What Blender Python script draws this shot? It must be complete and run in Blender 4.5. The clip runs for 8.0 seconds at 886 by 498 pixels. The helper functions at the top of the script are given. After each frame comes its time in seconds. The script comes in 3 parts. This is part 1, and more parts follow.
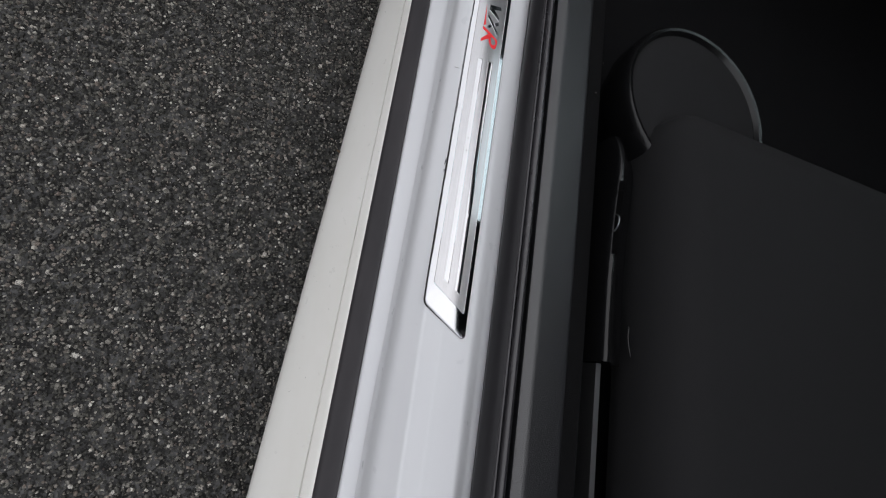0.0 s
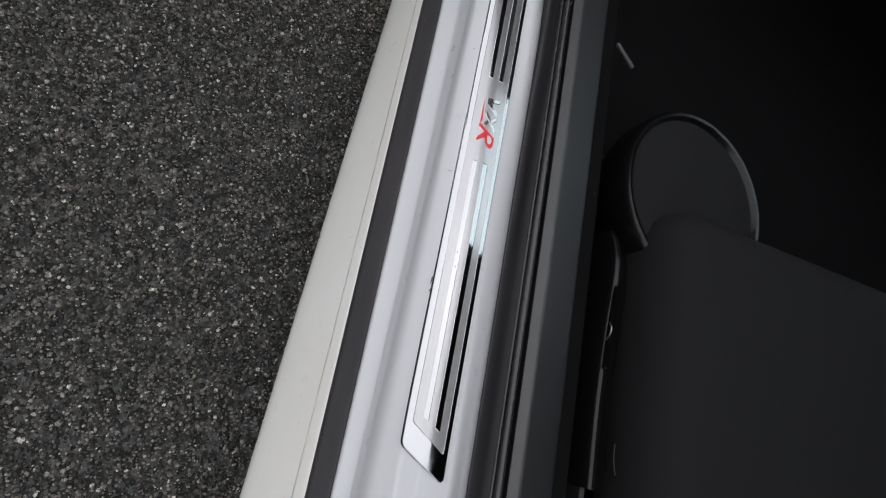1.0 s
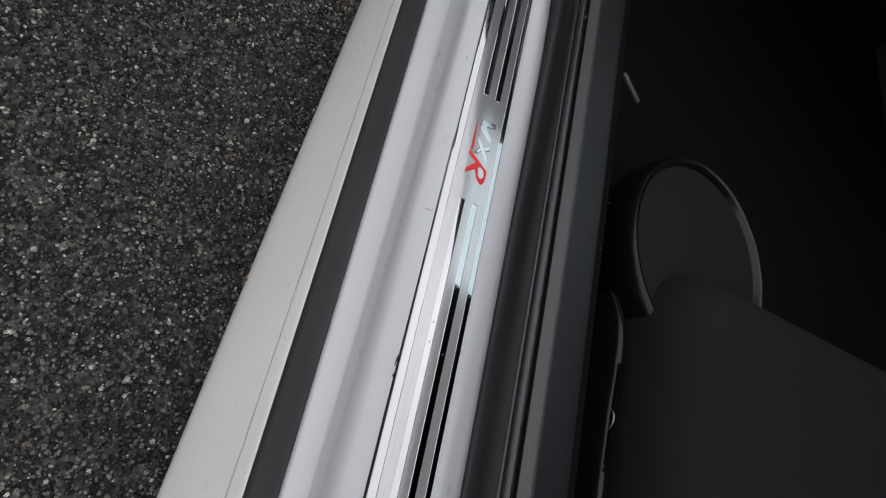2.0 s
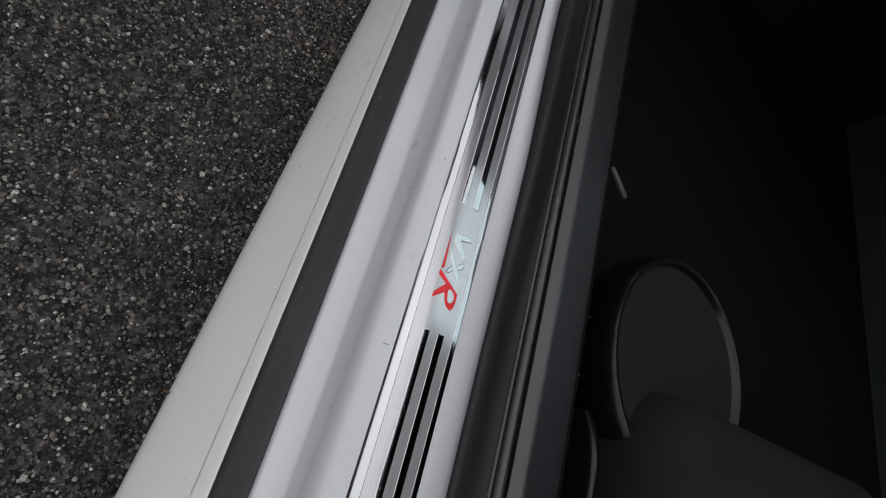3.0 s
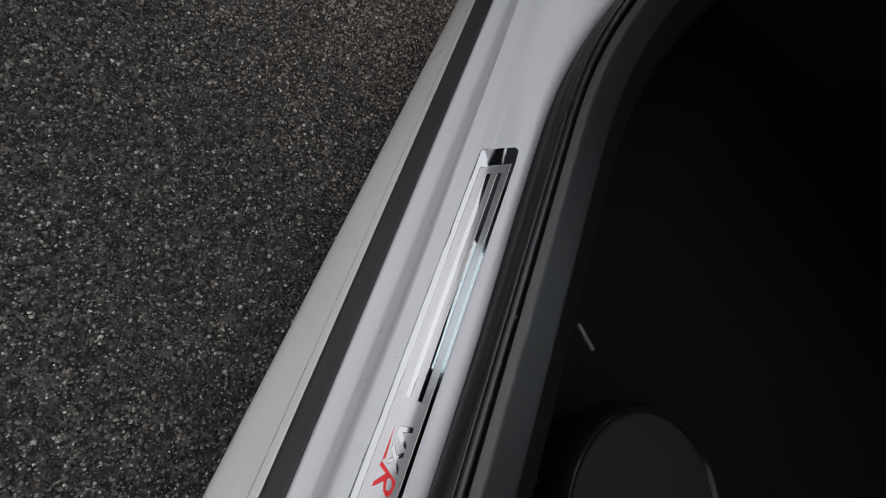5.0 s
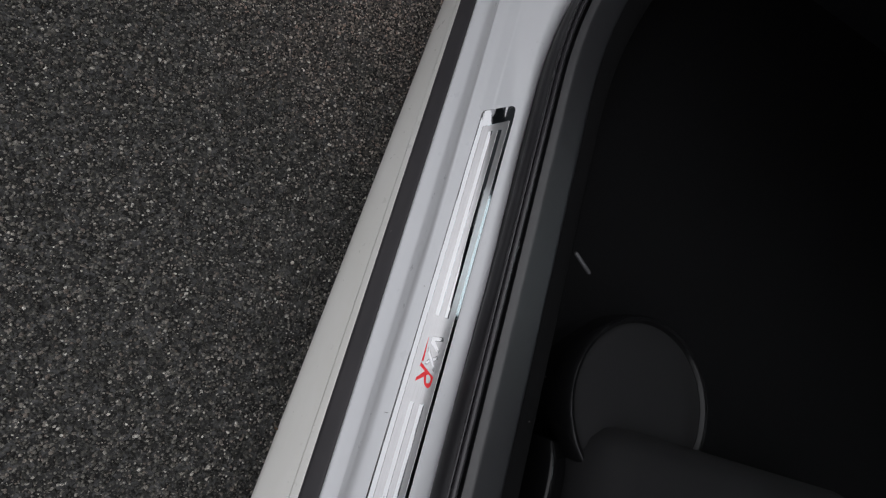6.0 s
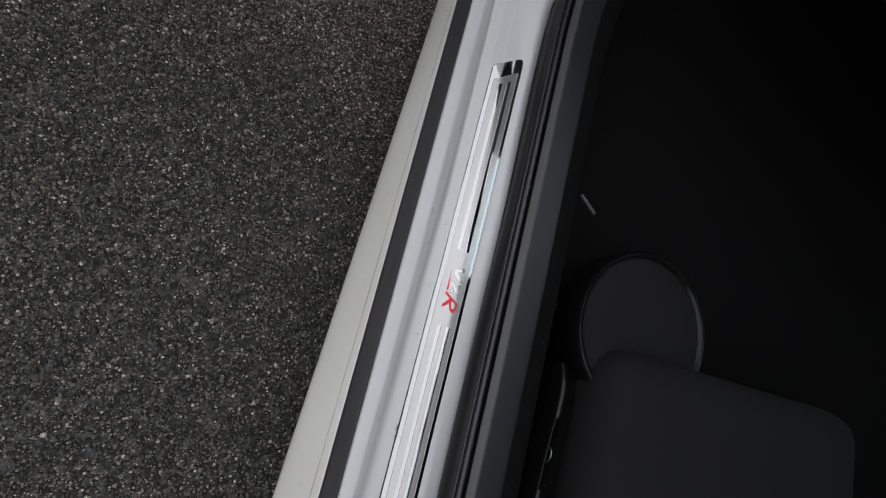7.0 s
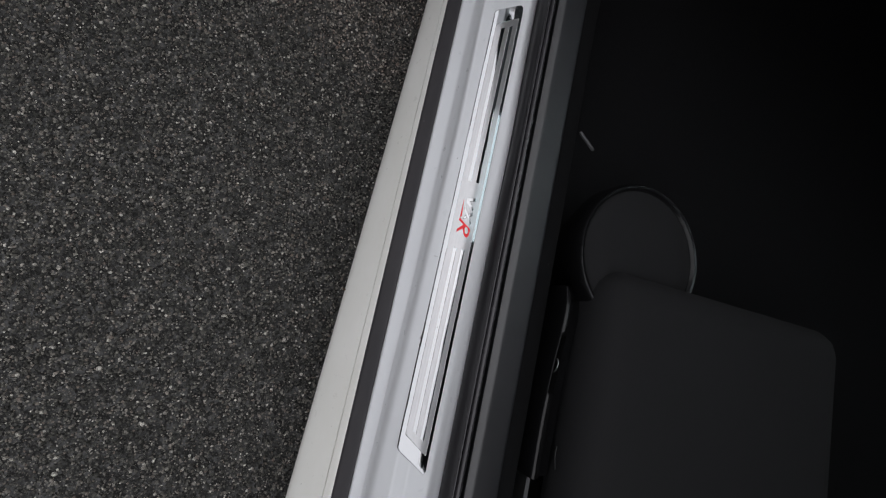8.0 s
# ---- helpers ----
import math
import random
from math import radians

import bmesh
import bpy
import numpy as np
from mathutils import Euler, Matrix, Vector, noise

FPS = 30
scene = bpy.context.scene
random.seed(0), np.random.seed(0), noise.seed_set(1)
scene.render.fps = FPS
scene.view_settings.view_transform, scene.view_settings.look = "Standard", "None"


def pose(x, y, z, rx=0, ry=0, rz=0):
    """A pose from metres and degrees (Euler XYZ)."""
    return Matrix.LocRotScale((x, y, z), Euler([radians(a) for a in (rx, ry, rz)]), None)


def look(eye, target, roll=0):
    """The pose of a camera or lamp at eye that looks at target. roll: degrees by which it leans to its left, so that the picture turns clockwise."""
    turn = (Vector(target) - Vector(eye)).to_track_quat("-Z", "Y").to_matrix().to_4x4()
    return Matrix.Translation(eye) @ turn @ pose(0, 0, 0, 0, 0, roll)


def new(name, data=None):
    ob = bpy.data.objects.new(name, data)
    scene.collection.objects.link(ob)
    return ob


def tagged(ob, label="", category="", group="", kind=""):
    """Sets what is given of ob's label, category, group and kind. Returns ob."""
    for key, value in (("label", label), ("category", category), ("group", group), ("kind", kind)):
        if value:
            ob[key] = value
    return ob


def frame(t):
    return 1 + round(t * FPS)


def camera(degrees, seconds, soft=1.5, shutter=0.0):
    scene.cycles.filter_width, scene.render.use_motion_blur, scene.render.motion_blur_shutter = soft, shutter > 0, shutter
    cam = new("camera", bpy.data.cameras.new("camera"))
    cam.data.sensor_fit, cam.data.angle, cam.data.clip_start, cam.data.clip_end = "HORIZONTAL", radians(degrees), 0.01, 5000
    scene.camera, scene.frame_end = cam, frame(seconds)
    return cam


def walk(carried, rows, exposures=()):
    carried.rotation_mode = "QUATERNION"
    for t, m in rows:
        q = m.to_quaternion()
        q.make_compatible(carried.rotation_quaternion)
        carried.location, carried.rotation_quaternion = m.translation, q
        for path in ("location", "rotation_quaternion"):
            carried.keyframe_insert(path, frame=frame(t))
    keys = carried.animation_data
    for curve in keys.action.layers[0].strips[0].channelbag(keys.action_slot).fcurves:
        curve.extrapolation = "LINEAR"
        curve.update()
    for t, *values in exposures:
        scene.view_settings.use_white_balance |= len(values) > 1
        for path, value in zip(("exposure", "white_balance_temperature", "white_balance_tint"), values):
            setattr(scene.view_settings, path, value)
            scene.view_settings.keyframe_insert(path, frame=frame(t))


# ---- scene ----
cam = camera(88.84, 8.0, soft=1.2)
PATH = [
    (0.0, pose(-0.1252, -0.0637, 0.6960, 13.34, -19.69, 9.25)),
    (0.5, pose(-0.1379, 0.0020, 0.7028, 12.42, -20.35, 10.12)),
    (1.0, pose(-0.1470, 0.0581, 0.6911, 11.33, -22.27, 11.73)),
    (1.2, pose(-0.1447, 0.0656, 0.6790, 12.21, -23.52, 12.18)),
    (2.3, pose(-0.1334, 0.1391, 0.5702, 12.52, -30.86, 15.54)),
    (2.5, pose(-0.1346, 0.1563, 0.5665, 12.42, -31.84, 16.49)),
    (3.0, pose(-0.1402, 0.2016, 0.5732, 12.84, -33.09, 18.23)),
    (3.5, pose(-0.1430, 0.2528, 0.5850, 14.35, -34.35, 20.10)),
    (4.0, pose(-0.1462, 0.3066, 0.5985, 14.76, -34.36, 22.03)),
    (4.5, pose(-0.1459, 0.3379, 0.6445, 14.46, -30.23, 22.93)),
    (4.7, pose(-0.1381, 0.3408, 0.6685, 14.51, -27.28, 22.41)),
    (5.8, pose(-0.1541, 0.3053, 0.7975, 10.48, -20.26, 17.78)),
    (6.0, pose(-0.1558, 0.2954, 0.8025, 9.97, -19.91, 17.07)),
    (6.5, pose(-0.1644, 0.2634, 0.8211, 8.73, -19.50, 16.11)),
    (7.0, pose(-0.1746, 0.2334, 0.8431, 7.75, -19.08, 15.16)),
    (7.5, pose(-0.1826, 0.1988, 0.8618, 6.72, -18.92, 13.95)),
    (8.0, pose(-0.1874, 0.1522, 0.8854, 6.02, -18.65, 13.10)),
]
walk(cam, PATH, exposures=[(0.0, 0.04, 6500, 12), (1.2, 0.02, 6500, 12), (2.5, -0.24, 6500, 12), (4.5, -0.29, 6500, 12), (6.0, -0.26, 6500, 12), (8.0, -0.22, 6500, 12)])

# ---- world and light: bright overcast day ----
world = bpy.data.worlds.new("overcast_sky")
scene.world = world
world.use_nodes = True
wn = world.node_tree
sky = wn.nodes.new("ShaderNodeTexSky")
sky.sky_type = "NISHITA"
sky.sun_disc = False
sky.sun_elevation = radians(68)
sky.sun_rotation = radians(60)
sky.air_density = 1.0
sky.dust_density = 3.0
sky.ozone_density = 1.0
cloud = wn.nodes.new("ShaderNodeHueSaturation")   # cloud cover takes most of the blue
cloud.inputs["Saturation"].default_value = 0.22
cloud.inputs["Value"].default_value = 1.0
wn.links.new(sky.outputs[0], cloud.inputs["Color"])
deck = wn.nodes.new("ShaderNodeMix")              # an even deck of cloud in front of it
deck.data_type = "RGBA"
deck.inputs[0].default_value = 0.93
deck.inputs[7].default_value = (6.25, 6.40, 6.68, 1)
wn.links.new(cloud.outputs[0], deck.inputs[6])
wn.links.new(deck.outputs[2], wn.nodes["Background"].inputs[0])
wn.nodes["Background"].inputs[1].default_value = 0.15
sun = new("sun", bpy.data.lights.new("sun", "SUN"))
sun.data.energy, sun.data.angle, sun.data.color = 0.5, radians(140), (1.0, 0.97, 0.93)
sun.matrix_basis = look((1.3, 0.75, 3.7), (0, 0, 0))

# ---- materials ----
def material(name, color, rough=0.5, metal=0.0, **more):
    m = bpy.data.materials.new(name)
    m.use_nodes = True
    b = m.node_tree.nodes["Principled BSDF"]
    b.inputs["Base Color"].default_value = (*color, 1)
    b.inputs["Roughness"].default_value = rough
    b.inputs["Metallic"].default_value = metal
    for k, v in more.items():
        b.inputs[k.replace("_", " ")].default_value = v
    return m


def noise_node(m, scale, detail=4.0, stretch=(1, 1, 1), rough=0.6):
    t = m.node_tree
    co = t.nodes.new("ShaderNodeTexCoord")
    mp = t.nodes.new("ShaderNodeMapping")
    mp.inputs["Scale"].default_value = stretch
    n = t.nodes.new("ShaderNodeTexNoise")
    n.inputs["Scale"].default_value = scale
    n.inputs["Detail"].default_value = detail
    n.inputs["Roughness"].default_value = rough
    t.links.new(co.outputs["Object"], mp.inputs["Vector"])
    t.links.new(mp.outputs[0], n.inputs["Vector"])
    return n.outputs[0]


def ramp(m, source, stops):
    r = m.node_tree.nodes.new("ShaderNodeValToRGB")
    e = r.color_ramp.elements
    while len(e) < len(stops):
        e.new(0.5)
    for el, (p, c) in zip(e, stops):
        el.position, el.color = p, ((c, c, c, 1) if isinstance(c, (int, float)) else (*c, 1))
    m.node_tree.links.new(source, r.inputs[0])
    return r.outputs[0]


def mix(m, fac, a, b, blend="MIX"):
    n = m.node_tree.nodes.new("ShaderNodeMix")
    n.data_type, n.blend_type = "RGBA", blend
    for sock, v in ((n.inputs[0], fac), (n.inputs[6], a), (n.inputs[7], b)):
        if isinstance(v, bpy.types.NodeSocket):
            m.node_tree.links.new(v, sock)
        elif isinstance(v, (int, float)):
            sock.default_value = v
        else:
            sock.default_value = (*v, 1)
    return n.outputs[2]


def put(m, name, source):
    m.node_tree.links.new(source, m.node_tree.nodes["Principled BSDF"].inputs[name])


def bump(m, source, strength, distance):
    n = m.node_tree.nodes.new("ShaderNodeBump")
    n.inputs["Strength"].default_value, n.inputs["Distance"].default_value = strength, distance
    m.node_tree.links.new(source, n.inputs["Height"])
    put(m, "Normal", n.outputs[0])


def paint(name, color, dirt_and_sheen, spots):
    m = material(name, color, 0.28, Coat_Weight=0.5, Coat_Roughness=0.16)
    film = ramp(m, noise_node(m, 9, 5, (1, 0.35, 1)), [(0.35, 0.0), (0.75, 1.0)])
    base = mix(m, film, color, [c * k for c, k in zip(color, dirt_and_sheen)])
    dots = ramp(m, noise_node(m, 330, 1), [(spots, 0.0), (spots + 0.04, 1.0)])
    put(m, "Base Color", mix(m, dots, base, (0.30, 0.31, 0.27)))
    put(m, "Roughness", ramp(m, noise_node(m, 60, 5), [(0.3, 0.27), (0.8, 0.33)]))
    return m


# the sill's mottling paints soft reflected streaks along with a thin dust film
white_paint = paint("white_car_paint", (0.745, 0.755, 0.778), (0.955, 0.957, 0.962), 0.95)
skirt_paint = paint("weathered_white_paint", (0.875, 0.867, 0.835), (0.90, 0.90, 0.875), 0.775)

def rubber_kind(name, dark, light, rough, shine):
    m = material(name, dark, rough, Specular_IOR_Level=shine)
    put(m, "Base Color", mix(m, ramp(m, noise_node(m, 30, 6, (1, 0.3, 1)), [(0.35, 0.0), (0.8, 1.0)]), dark, light))
    put(m, "Roughness", ramp(m, noise_node(m, 45, 5, (1, 0.2, 1)), [(0.3, rough - 0.05), (0.8, rough + 0.08)]))
    bump(m, noise_node(m, 900, 3), 0.15, 0.0004)
    return m


rubber = rubber_kind("black_rubber", (0.0095, 0.0090, 0.0108), (0.0160, 0.0152, 0.0175), 0.44, 0.32)
# same rubber for the ridges, glossier, part of their highlight in the base colour
bead_rubber = rubber_kind("highlit_black_rubber", (0.020, 0.0192, 0.022), (0.042, 0.040, 0.045), 0.26, 0.85)

strip_rubber = material("grey_weather_strip_rubber", (0.05, 0.048, 0.05), 0.6)
put(strip_rubber, "Base Color", mix(strip_rubber, ramp(strip_rubber, noise_node(strip_rubber, 22, 6, (1, 0.25, 1)), [(0.3, 0.0), (0.8, 1.0)]), (0.023, 0.0215, 0.0245), (0.050, 0.045, 0.049)))
bump(strip_rubber, noise_node(strip_rubber, 700, 3), 0.15, 0.0004)


def grained(name, dark, light):
    m = material(name, dark, 0.35, Specular_IOR_Level=1.0, IOR=1.56)
    pebble = ramp(m, noise_node(m, 1250, 2, (1, 0.8, 1), 0.5), [(0.36, 0.0), (0.64, 1.0)])
    bump(m, pebble, 0.45, 0.00035)
    dust = ramp(m, noise_node(m, 14, 6, (1, 0.4, 1)), [(0.35, 0.0), (0.8, 1.0)])
    put(m, "Base Color", mix(m, dust, dark, light))
    return m


grain_plastic = grained("grained_black_plastic", (0.0140, 0.0142, 0.0165), (0.0215, 0.0220, 0.0255))
seat_plastic = material("smooth_black_plastic", (0.006, 0.006, 0.0065), 0.24)
bump(seat_plastic, noise_node(seat_plastic, 42, 3, (1, 0.6, 1)), 0.25, 0.004)
# floor carpet; its black also paints the shade on the trim's inner side
carpet = material("carpet_and_trim_shade", (0.0085, 0.0085, 0.0092), 0.95, Specular_IOR_Level=0.15)
bump(carpet, noise_node(carpet, 800, 4), 0.8, 0.002)
fabric = material("black_seat_fabric", (0.006, 0.006, 0.007), 0.9)
bump(fabric, noise_node(fabric, 900, 3), 0.5, 0.001)
liner = material("dark_headliner_cloth", (0.030, 0.038, 0.041), 0.95)
bump(liner, noise_node(liner, 600, 3), 0.3, 0.001)

def chrome_kind(name, low, high, wave):
    m = material(name, (0.73, 0.74, 0.76), low, 1.0)
    put(m, "Roughness", ramp(m, noise_node(m, 120, 5, (1, 0.15, 1)), [(0.35, low), (0.80, high)]))
    put(m, "Base Color", mix(m, noise_node(m, 22, 4, (1, 0.3, 1)), (0.65, 0.66, 0.68), (0.73, 0.74, 0.76)))
    bump(m, noise_node(m, 45, 1, (1, 0.45, 1)), 1.0, wave)
    return m


chrome = chrome_kind("polished_chrome", 0.03, 0.11, 0.00030)
stripe_chrome = chrome_kind("polished_stripe_chrome", 0.02, 0.07, 0.00008)
emblem_chrome = chrome_kind("satin_emblem_chrome", 0.07, 0.13, 0.00003)
brushed = material("brushed_steel", (0.70, 0.70, 0.715), 0.5, 1.0, Anisotropic=0.85)
tree = brushed.node_tree
wide = tree.nodes["Principled BSDF"]
grainline = noise_node(brushed, 5200, 2, (1, 0.05, 1))
put(brushed, "Roughness", ramp(brushed, grainline, [(0.3, 0.56), (0.7, 0.68)]))
steel = mix(brushed, noise_node(brushed, 1200, 4, (1, 0.035, 1)), (0.62, 0.62, 0.635), (0.86, 0.86, 0.875))
put(brushed, "Base Color", steel)
lay = tree.nodes.new("ShaderNodeCombineXYZ")
lay.inputs[0].default_value = 1.0
put(brushed, "Tangent", lay.outputs[0])
bump(brushed, noise_node(brushed, 1500, 3, (1, 0.04, 1)), 0.35, 0.0001)
clear = tree.nodes.new("ShaderNodeBsdfPrincipled")   # the ground between the scratches
clear.inputs["Metallic"].default_value = 1.0
tree.links.new(steel, clear.inputs["Base Color"])
tree.links.new(ramp(brushed, grainline, [(0.3, 0.12), (0.7, 0.18)]), clear.inputs["Roughness"])
both = tree.nodes.new("ShaderNodeMixShader")
both.inputs[0].default_value = 0.56
tree.links.new(wide.outputs[0], both.inputs[1])
tree.links.new(clear.outputs[0], both.inputs[2])
tree.links.new(both.outputs[0], tree.nodes["Material Output"].inputs[0])
red = material("red_enamel", (0.80, 0.02, 0.03), 0.35, 0.35, Coat_Weight=0.1)
put(red, "Base Color", mix(red, noise_node(red, 400, 3), (0.95, 0.025, 0.035), (0.99, 0.05, 0.058)))
foam = material("black_adhesive_foam", (0.01, 0.01, 0.01), 0.8)
tinted = material("green_tinted_glass", (0.83, 0.985, 1.0), 0.02, Transmission_Weight=1.0, IOR=1.45)
metal_grey = material("grey_zinc_metal", (0.45, 0.46, 0.47), 0.35, 1.0)
lever_grey = material("dark_grey_lever_plastic", (0.10, 0.10, 0.105), 0.4)
leaf_brown = material("dry_leaf_scrap", (0.10, 0.06, 0.03), 0.8)
dust_white = material("pale_dust_grain", (0.17, 0.165, 0.155), 0.9)
dirt_faint = material("faint_green_dirt", (0.50, 0.51, 0.45), 0.9)
dirt_grey = material("grey_scratch", (0.28, 0.28, 0.28), 0.8)
dirt_dark = material("dark_grit", (0.05, 0.05, 0.045), 0.9)

binder = material("asphalt_binder", (0.022, 0.021, 0.021), 0.85, Specular_IOR_Level=0.2)
cells = binder.node_tree.nodes.new("ShaderNodeTexVoronoi")
cells.inputs["Scale"].default_value = 170
binder.node_tree.links.new(binder.node_tree.nodes.new("ShaderNodeTexCoord").outputs["Object"], cells.inputs["Vector"])
chips = ramp(binder, cells.outputs["Color"], [(0.25, 0.013), (0.5, 0.042), (0.75, 0.13)])
put(binder, "Base Color", mix(binder, ramp(binder, noise_node(binder, 40, 6), [(0.3, 0.0), (0.75, 1.0)]), chips, (0.019, 0.0183, 0.0175)))
bump(binder, cells.outputs["Distance"], 0.6, 0.004)

aggregate = material("asphalt_aggregate", (0.07, 0.068, 0.065), 0.5, Specular_IOR_Level=0.34)
geo = aggregate.node_tree.nodes.new("ShaderNodeNewGeometry")
tone = ramp(aggregate, geo.outputs["Random Per Island"], [(0.0, (0.014, 0.014, 0.012)), (0.35, (0.055, 0.054, 0.046)), (0.60, (0.145, 0.139, 0.12)), (0.80, (0.30, 0.285, 0.25)), (0.90, (0.22, 0.175, 0.145)), (0.96, (0.55, 0.52, 0.46)), (1.0, (0.85, 0.82, 0.75))])
film = ramp(aggregate, noise_node(aggregate, 420, 4), [(0.42, 0.0), (0.62, 0.75)])   # bitumen left on the stones
stone = mix(aggregate, film, tone, (0.022, 0.021, 0.0195))
spot = aggregate.node_tree.nodes.new("ShaderNodeVectorMath")   # missing daylight at the front, painted in as brighter stone around this point
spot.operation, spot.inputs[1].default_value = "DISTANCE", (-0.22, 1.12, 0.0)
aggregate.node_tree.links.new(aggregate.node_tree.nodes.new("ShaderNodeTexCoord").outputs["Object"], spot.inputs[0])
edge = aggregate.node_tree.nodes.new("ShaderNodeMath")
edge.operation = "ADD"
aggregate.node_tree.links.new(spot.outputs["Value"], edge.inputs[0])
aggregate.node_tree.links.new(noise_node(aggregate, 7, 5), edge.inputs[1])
# mask of the painted brightness, full near the point and fading outwards
lit = ramp(aggregate, edge.outputs[0], [(0.66, 1.0), (1.16, 0.0)])
# lighter, browner stone colours that stand in for the stronger light
lit_tone = ramp(aggregate, geo.outputs["Random Per Island"], [(0.0, (0.035, 0.030, 0.026)), (0.35, (0.15, 0.127, 0.108)), (0.60, (0.36, 0.31, 0.265)), (0.80, (0.60, 0.52, 0.445)), (0.90, (0.56, 0.38, 0.30)), (1.0, (0.92, 0.87, 0.79))])
put(aggregate, "Base Color", mix(aggregate, lit, stone, mix(aggregate, film, lit_tone, (0.05, 0.043, 0.037))))
put(aggregate, "Roughness", ramp(aggregate, noise_node(aggregate, 25, 4), [(0.3, 0.26), (0.7, 0.50)]))
bump(aggregate, noise_node(aggregate, 700, 4), 0.6, 0.0012)

# ---- geometry helpers ----
PLATE_Z = 0.32      # height of the plate's face over the ground
Y0 = 0.31           # middle of the plate
LEAN_X, LEAN_Z = -0.0128, 0.0196   # run of the sill against the plate


def thing(name, label, category, kind="", group=""):
    return tagged(new(name), label, category, group, kind)


def mesh_object(name, bm, mat, smooth=True, angle=None):
    bmesh.ops.recalc_face_normals(bm, faces=bm.faces)
    for f in bm.faces:
        f.smooth = smooth
    if angle is not None:
        for e in bm.edges:
            if len(e.link_faces) == 2 and e.calc_face_angle(0) > radians(angle):
                e.smooth = False
    me = bpy.data.meshes.new(name)
    bm.to_mesh(me)
    bm.free()
    me.materials.append(mat)
    return new(name, me)


def part(name, bm, mat, parent, label="", smooth=True, angle=35):
    ob = mesh_object(name, bm, mat, smooth, angle)
    ob.parent = parent
    if label:
        tagged(ob, label)
    return ob


def rounded(points, times=2, ratio=0.25):
    """Corner cutting of an open line; the ends stay."""
    p = [Vector(q) for q in points]
    for _ in range(times):
        q = [p[0]]
        for a, b in zip(p, p[1:]):
            q += [a.lerp(b, ratio), a.lerp(b, 1 - ratio)]
        q.append(p[-1])
        p = q
    return p


def inward(y):
    """How far the inner edge of the door opening has swung in and up at y."""
    d = max(0.0, y - 0.68)
    return 0.62 * d * d if d < 0.4 else 0.0992 + 0.496 * (d - 0.4), 0.30 * max(0.0, y - 0.74) ** 2


def sweep(profile, ys, move):
    """A section (x, z) drawn along y; move(x, z, y) gives the place."""
    bm = bmesh.new()
    rings = [[bm.verts.new(move(p[0], p[1], y)) for p in profile] for y in ys]
    n = len(profile)
    for a, b in zip(rings, rings[1:]):
        for i in range(n):
            bm.faces.new((a[i], a[(i + 1) % n], b[(i + 1) % n], b[i]))
    bm.faces.new(rings[0])
    bm.faces.new(rings[-1][::-1])
    return bm


def along(x, z, y):
    return (x + LEAN_X * (y - Y0), y, PLATE_Z + z + LEAN_Z * (y - Y0))


def ease(v):
    v = min(1.0, max(0.0, v))
    return v * v * (3 - 2 * v)


def along_inner(weight=1.0):
    def move(x, z, y):
        dx, dz = inward(y)
        px, py, pz = along(x, z, y)
        return (px + dx * weight, py, pz + dz * weight)
    return move


def along_seal(x, z, y):
    """The bulging side of the seal draws back towards the front."""
    px, py, pz = along_inner()(x, z, y)
    side = min(1.0, max(0.0, (0.0520 - x) / 0.0070))
    return (px + side * 0.0046 * ease((y - 0.22) / 0.26), py, pz)


def along_sill(x, z, y):
    dx, dz = inward(y)
    w = min(1.0, max(0.0, x / 0.043))
    # the top, on which the plate lies, runs level with it
    start = 0.028 * (1 - ease((y - 0.64) / 0.12))
    lift = max(ease((-0.026 - x) / 0.006), ease((x - start) / (0.043 - start)))
    # towards the front the inner edge rolls down sooner
    if z > -0.02:
        z -= 0.0065 * ease((x - 0.034) / 0.018) * ease((y - 0.40) / 0.22)
    # the outer shoulder climbs towards the front
    if z > -0.048:
        low = min(0.55, max(0.0, 0.43 - y))
        z -= (z + 0.048) * 0.75 * low * ease((-0.0170 - x) / 0.0120)
        x -= 0.014 * low * ease((-0.0190 - x) / 0.0100)
    px, py, pz = along(x, z, y)
    pz += dz * w - LEAN_Z * (y - Y0) * (1 - lift)
    if x < 0.0:
        pz = min(pz, PLATE_Z - 0.0034 - 0.25 * max(0.0, -0.0165 - x))
    return (px + dx * w, py, pz)


def along_skirt(x, z, y):
    px, py, pz = along(x, z, y)
    w = min(1.2, max(0.0, (-0.0725 - x) / 0.0365))
    return (px + 0.036 * w * (y - Y0), py, pz)


def block(bm, x0, x1, y0, y1, z0, z1, bevel=0.0):
    r = bmesh.ops.create_cube(bm, size=1)
    for v in r["verts"]:
        v.co = Vector((x0 + (v.co.x + 0.5) * (x1 - x0), y0 + (v.co.y + 0.5) * (y1 - y0), z0 + (v.co.z + 0.5) * (z1 - z0)))
    if bevel:
        bmesh.ops.bevel(bm, geom=list({e for v in r["verts"] for e in v.link_edges}), offset=bevel, segments=3, profile=0.5, affect="EDGES")
    return bm


def beam(a, b, w, h, bevel=0.01):
    """A bar from a to b."""
    a, b = Vector(a), Vector(b)
    bm = block(bmesh.new(), -w / 2, w / 2, -h / 2, h / 2, 0, (b - a).length, bevel)
    bm.transform(Matrix.Translation(a) @ (b - a).to_track_quat("Z", "Y").to_matrix().to_4x4())
    return bm


